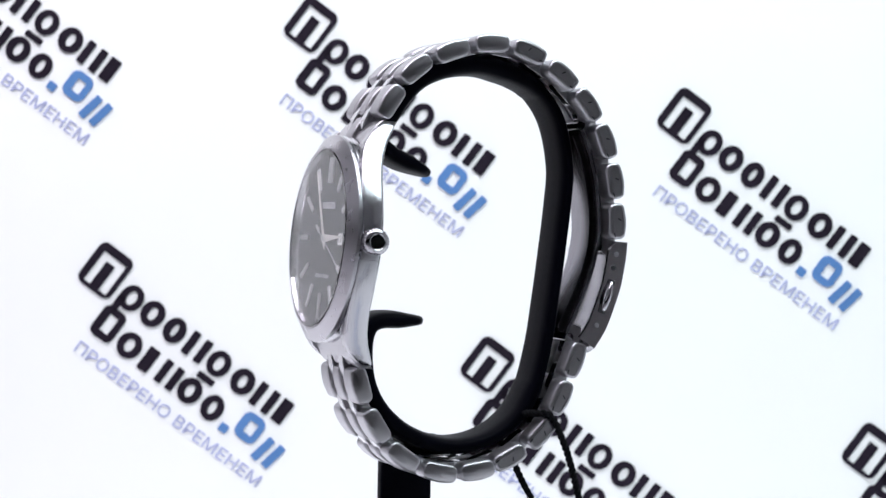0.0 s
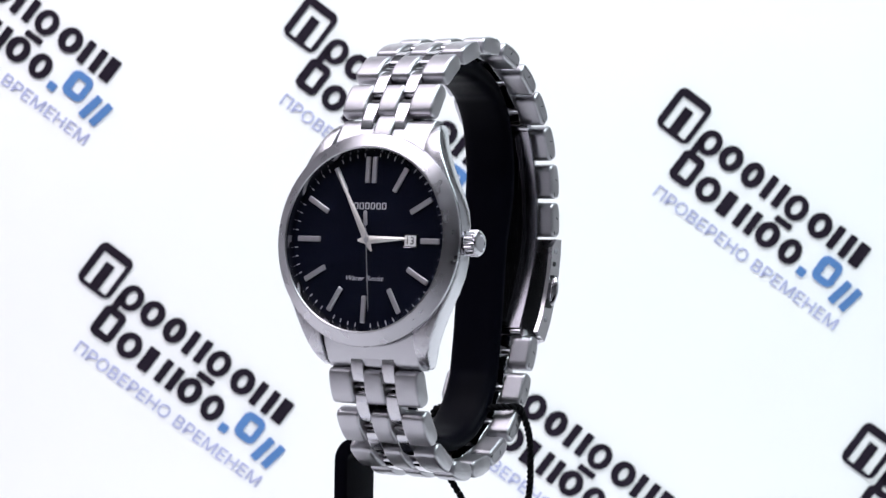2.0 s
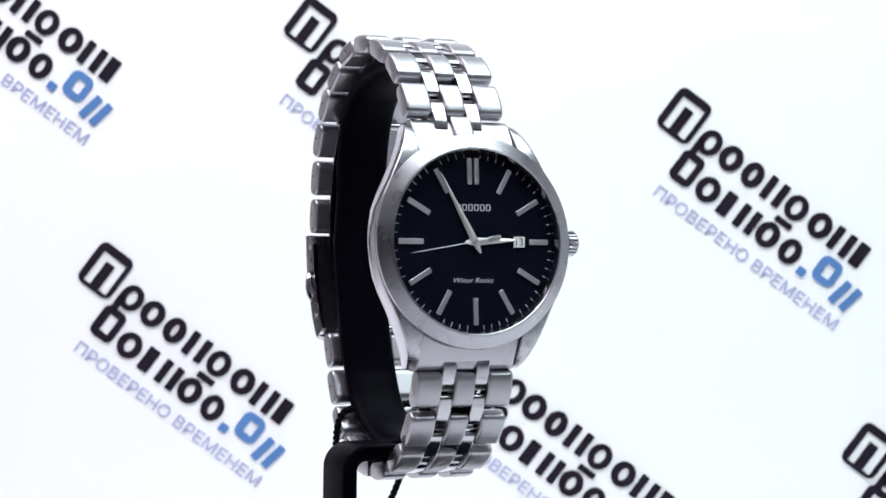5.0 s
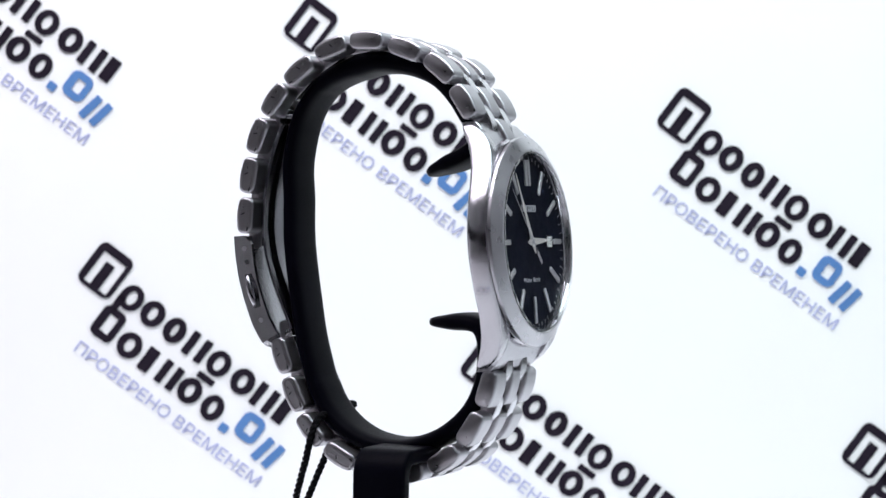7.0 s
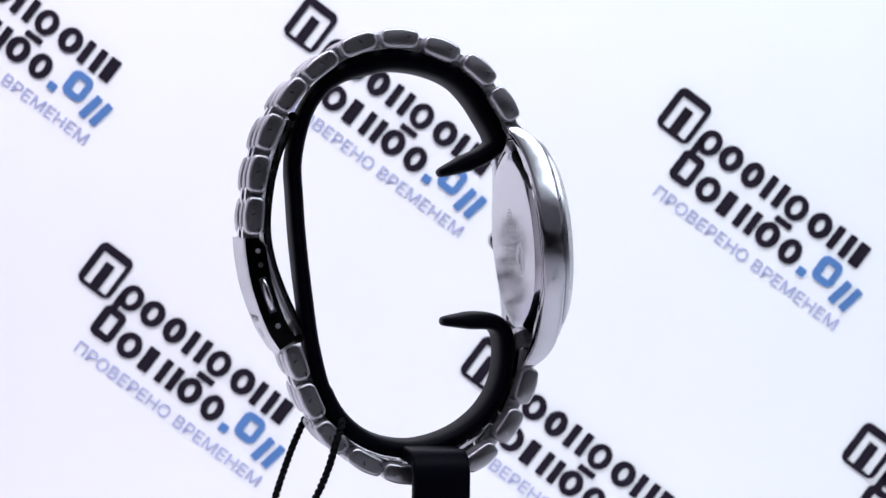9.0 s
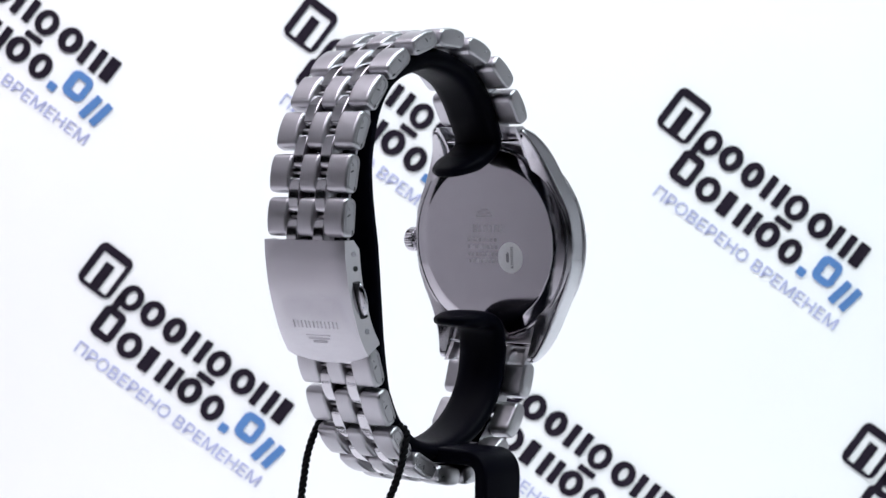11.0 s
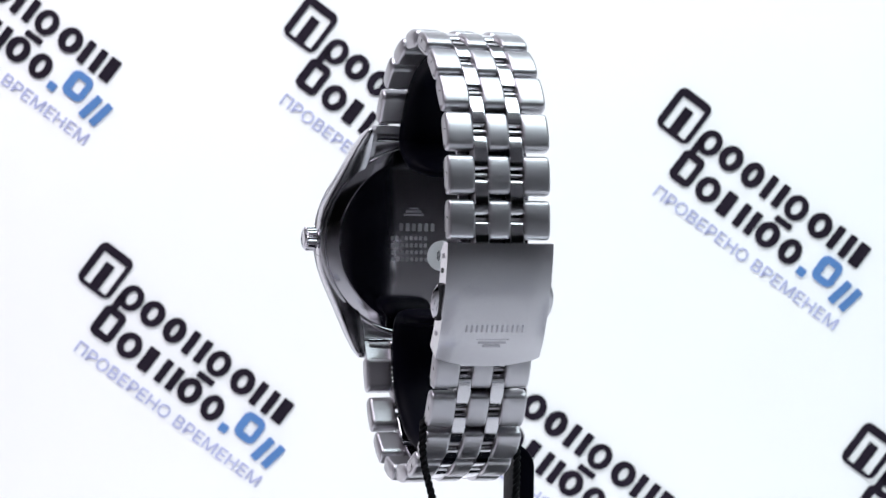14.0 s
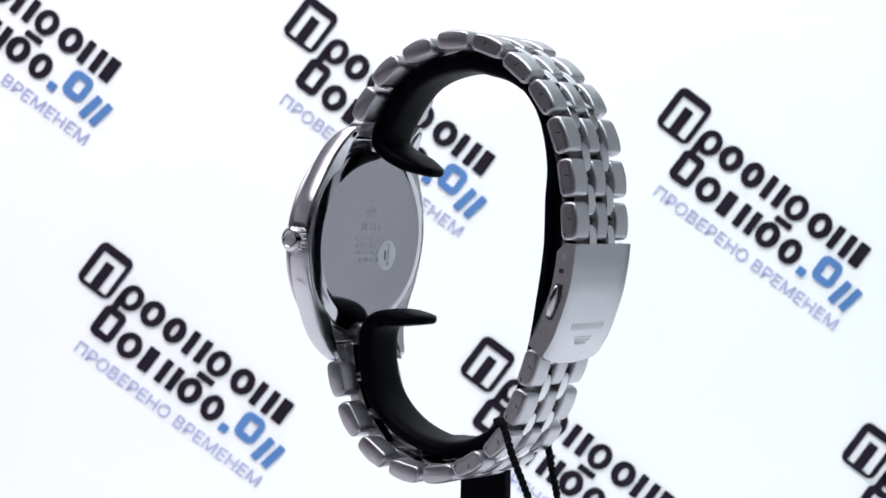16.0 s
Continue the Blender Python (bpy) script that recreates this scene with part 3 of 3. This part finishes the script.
def strip_mesh(path, half_w, thick, bow=0.0, edge=3.0):
    """A curved plate, its outer face on the path; bow rounds out its last end."""
    rings = []
    n = len(path)
    for i, (y, z) in enumerate(path):
        a, b = Vector(path[max(i - 1, 0)]), Vector(path[min(i + 1, n - 1)])
        d = (b - a).normalized()
        out = Vector((d.y, -d.x)) * (-1 if d.y < 0 else 1)
        ring = []
        across = 12
        for k in range(across + 1):
            x = -half_w + 2 * half_w * k / across
            drop = edge * max(0.0, (abs(x) / half_w - 0.9) / 0.1) ** 2
            s = bow * (1 - (x / half_w) ** 2) * max(0.0, (i / (n - 1) - 0.6) / 0.4)
            q = Vector((y, z)) + d * s - out * drop
            ring.append(Vector((MID_X + x, q.x, q.y)))
        for k in range(across, -1, -1):
            x = -half_w + 2 * half_w * k / across
            s = bow * (1 - (x / half_w) ** 2) * max(0.0, (i / (n - 1) - 0.6) / 0.4)
            q = Vector((y, z)) + d * s - out * thick
            ring.append(Vector((MID_X + x, q.x, q.y)))
        rings.append(ring)
    return loft(rings)


cover_path = along(COVER, 3)
clasp = part("clasp_cover", strip_mesh(cover_path, 90, 12, 16), COVER_STEEL, watch, "brushed steel clasp cover with stamped mark")


def wall_mesh(x0, x1):
    rings = []
    for i, (y, z) in enumerate(cover_path):
        a, b = Vector(cover_path[max(i - 1, 0)]), Vector(cover_path[min(i + 1, len(cover_path) - 1)])
        d = (b - a).normalized()
        out = Vector((-d.y, d.x))
        if out.x < 0:
            out = -out
        depth = 38 - 14 * max(0, 1 - i / 2.0)
        o, inn = Vector((y, z)) - out * 3, Vector((y, z)) - out * depth
        rings.append([Vector((x0, o.x, o.y)), Vector((x1, o.x, o.y)), Vector((x1, inn.x, inn.y)), Vector((x0, inn.x, inn.y))])
    return loft(rings)


for side in (-1, 1):
    x = MID_X + side * 90.5
    part("clasp_wall", wall_mesh(min(x, x - side * 8), max(x, x - side * 8)), WALL_STEEL, watch)
    for y, z, r, mat in ((322, -36, 4.5, ETCHED), (317, -60, 4.5, HOLE_SHADE_AND_INK), (286, -163, 4.5, ETCHED)):
        part("clasp_pin", tube([(x - side * 3, y, z), (x + side * 1.2, y, z)], r, 16), mat, watch)
    slot = smooth_path([(x - side * 2, 314, -82), (x - side * 2, 306, -110), (x - side * 2, 294, -140)], 4)
    # dark tube imitates the shaded slot round the button
    part("button_slot", tube([(p.x + side * 2.2, p.y, p.z) for p in slot], 6.5, 10), HOLE_SHADE_AND_INK, watch)
    bm = bmesh.new()
    bmesh.ops.create_uvsphere(bm, u_segments=24, v_segments=14, radius=1.0)
    bm.transform(Matrix.Translation((x + side * 3, 304, -111)) @ Matrix.Rotation(radians(-17), 4, "X") @ Matrix.Diagonal((12, 7, 30, 1)))
    part("push_button", bm, POLISHED, watch, "polished oval push button")

BLADE = ((268, 190), (286, 144), (299, 95), (306, 45), (308, 5), (304, -30), (294, -70), (274, -122), (246, -181))
# both blades carry this painted shade
part("clasp_blade", strip_mesh(along(BLADE), 60, 8), SHADED_BLADE, watch, "curved polished folding blade with shade in its colour")
part("clasp_blade", strip_mesh(along([(y - 10 + abs(z) * 0.02, z * 0.93) for y, z in BLADE]), 34, 5), SHADED_BLADE, watch)
part("clasp_hinge", tube([(MID_X - 62, 262, 194), (MID_X + 62, 262, 194)], 8, 14), POLISHED, watch)
part("clasp_hinge", tube([(MID_X - 62, 246, -186), (MID_X + 62, 246, -186)], 8, 14), POLISHED, watch)

# stamped mark near the foot of the cover: plain bars and a small shield
LEAN = Matrix.Translation((MID_X, 309, -165)) @ Matrix.Rotation(radians(-24), 4, "X")
stamp = bmesh.new()
for i in range(6):
    merge(stamp, block(-51 + i * 17.5, -47.5 + i * 17.5, -1, 0.7, 5, 18))
    merge(stamp, block(-42 + i * 17.5, -38.5 + i * 17.5, -1, 0.7, 5, 18))
for i, w in enumerate((26, 28, 24, 15)):
    merge(stamp, block(-w, w, -1, 0.7, -3 - i * 6.5, 1 - i * 6.5))
part("clasp_stamp", stamp, STAMPED, clasp, m=LEAN)

# ---- the tag cord ----
cord = new("tag_cord")
tagged(cord, "black twisted cord looped through the bracelet", "cord")
cord.location = (0, 0, AXIS_Z)
CORD_NODES = ((2, 300, -640), (-40, 262, -560), (-84, 218, -466), (-97, 196, -410), (-100, 182, -360), (-90, 172, -332), (-50, 168, -326), (10, 172, -324), (60, 182, -320),
              (72, 204, -326), (78, 226, -372), (72, 245, -420), (58, 268, -487), (32, 286, -560), (6, 302, -640))


def twisted(nodes, phase):
    path = smooth_path(nodes, 26)
    out = []
    run = 0.0
    ref = Vector((0.2, 0.9, 0.3))
    for i, p in enumerate(path):
        t = (path[min(i + 1, len(path) - 1)] - path[max(i - 1, 0)]).normalized()
        a = (ref - t * ref.dot(t)).normalized()
        ref = a
        b = t.cross(a)
        if i:
            run += (p - path[i - 1]).length
        w = phase + run / 22 * 2 * math.pi
        out.append(p + 3.0 * (math.cos(w) * a + math.sin(w) * b))
    return out


for k in range(2):
    part("strand", tube(twisted(CORD_NODES, k * math.pi), 4.1, 7), CORD, cord)
part("knot", tube([(4, 301, -636), (5, 303, -652), (4, 304, -664)], 9, 12), CORD, cord)

# ---- motions ----
TURN = ((0.0, -65.6), (0.5, -56.0), (1.0, -46.2), (1.5, -36.8), (2.0, -26.6), (2.5, -16.2), (3.0, -6.4), (3.5, 1.7), (4.0, 10.3), (4.2, 14.0), (6.3, 55.6), (6.5, 59.6), (7.0, 69.4), (7.5, 78.6),
        (8.0, 87.6), (8.5, 96.7), (9.0, 106.1), (9.2, 109.9), (11.3, 150.5), (11.5, 154.5), (12.0, 164.4), (12.5, 174.3), (13.0, 183.6), (13.5, 192.3), (14.0, 201.3), (14.5, 210.9),
        (15.0, 220.8), (15.5, 230.4), (16.0, 239.4))


def motions():
    for thing in (stand, watch, cord):
        walk(thing, [(t, pose(0, 0, AXIS_Z, 0, 0, a - 4.5)) for t, a in TURN])
    for hand, y, start, rate in ((hour_hand, -199.5, 87.4, 0.04), (minute_hand, -201.0, -30.4, 0.48), (second_hand, -202.4, 116.5, 28.8)):
        walk(hand, [(t * 1.0, scaled(FACE @ Matrix.Translation((0, y, 0)) @ Matrix.Rotation(radians(start + rate * t), 4, "Y"))) for t in range(17)])


motions()
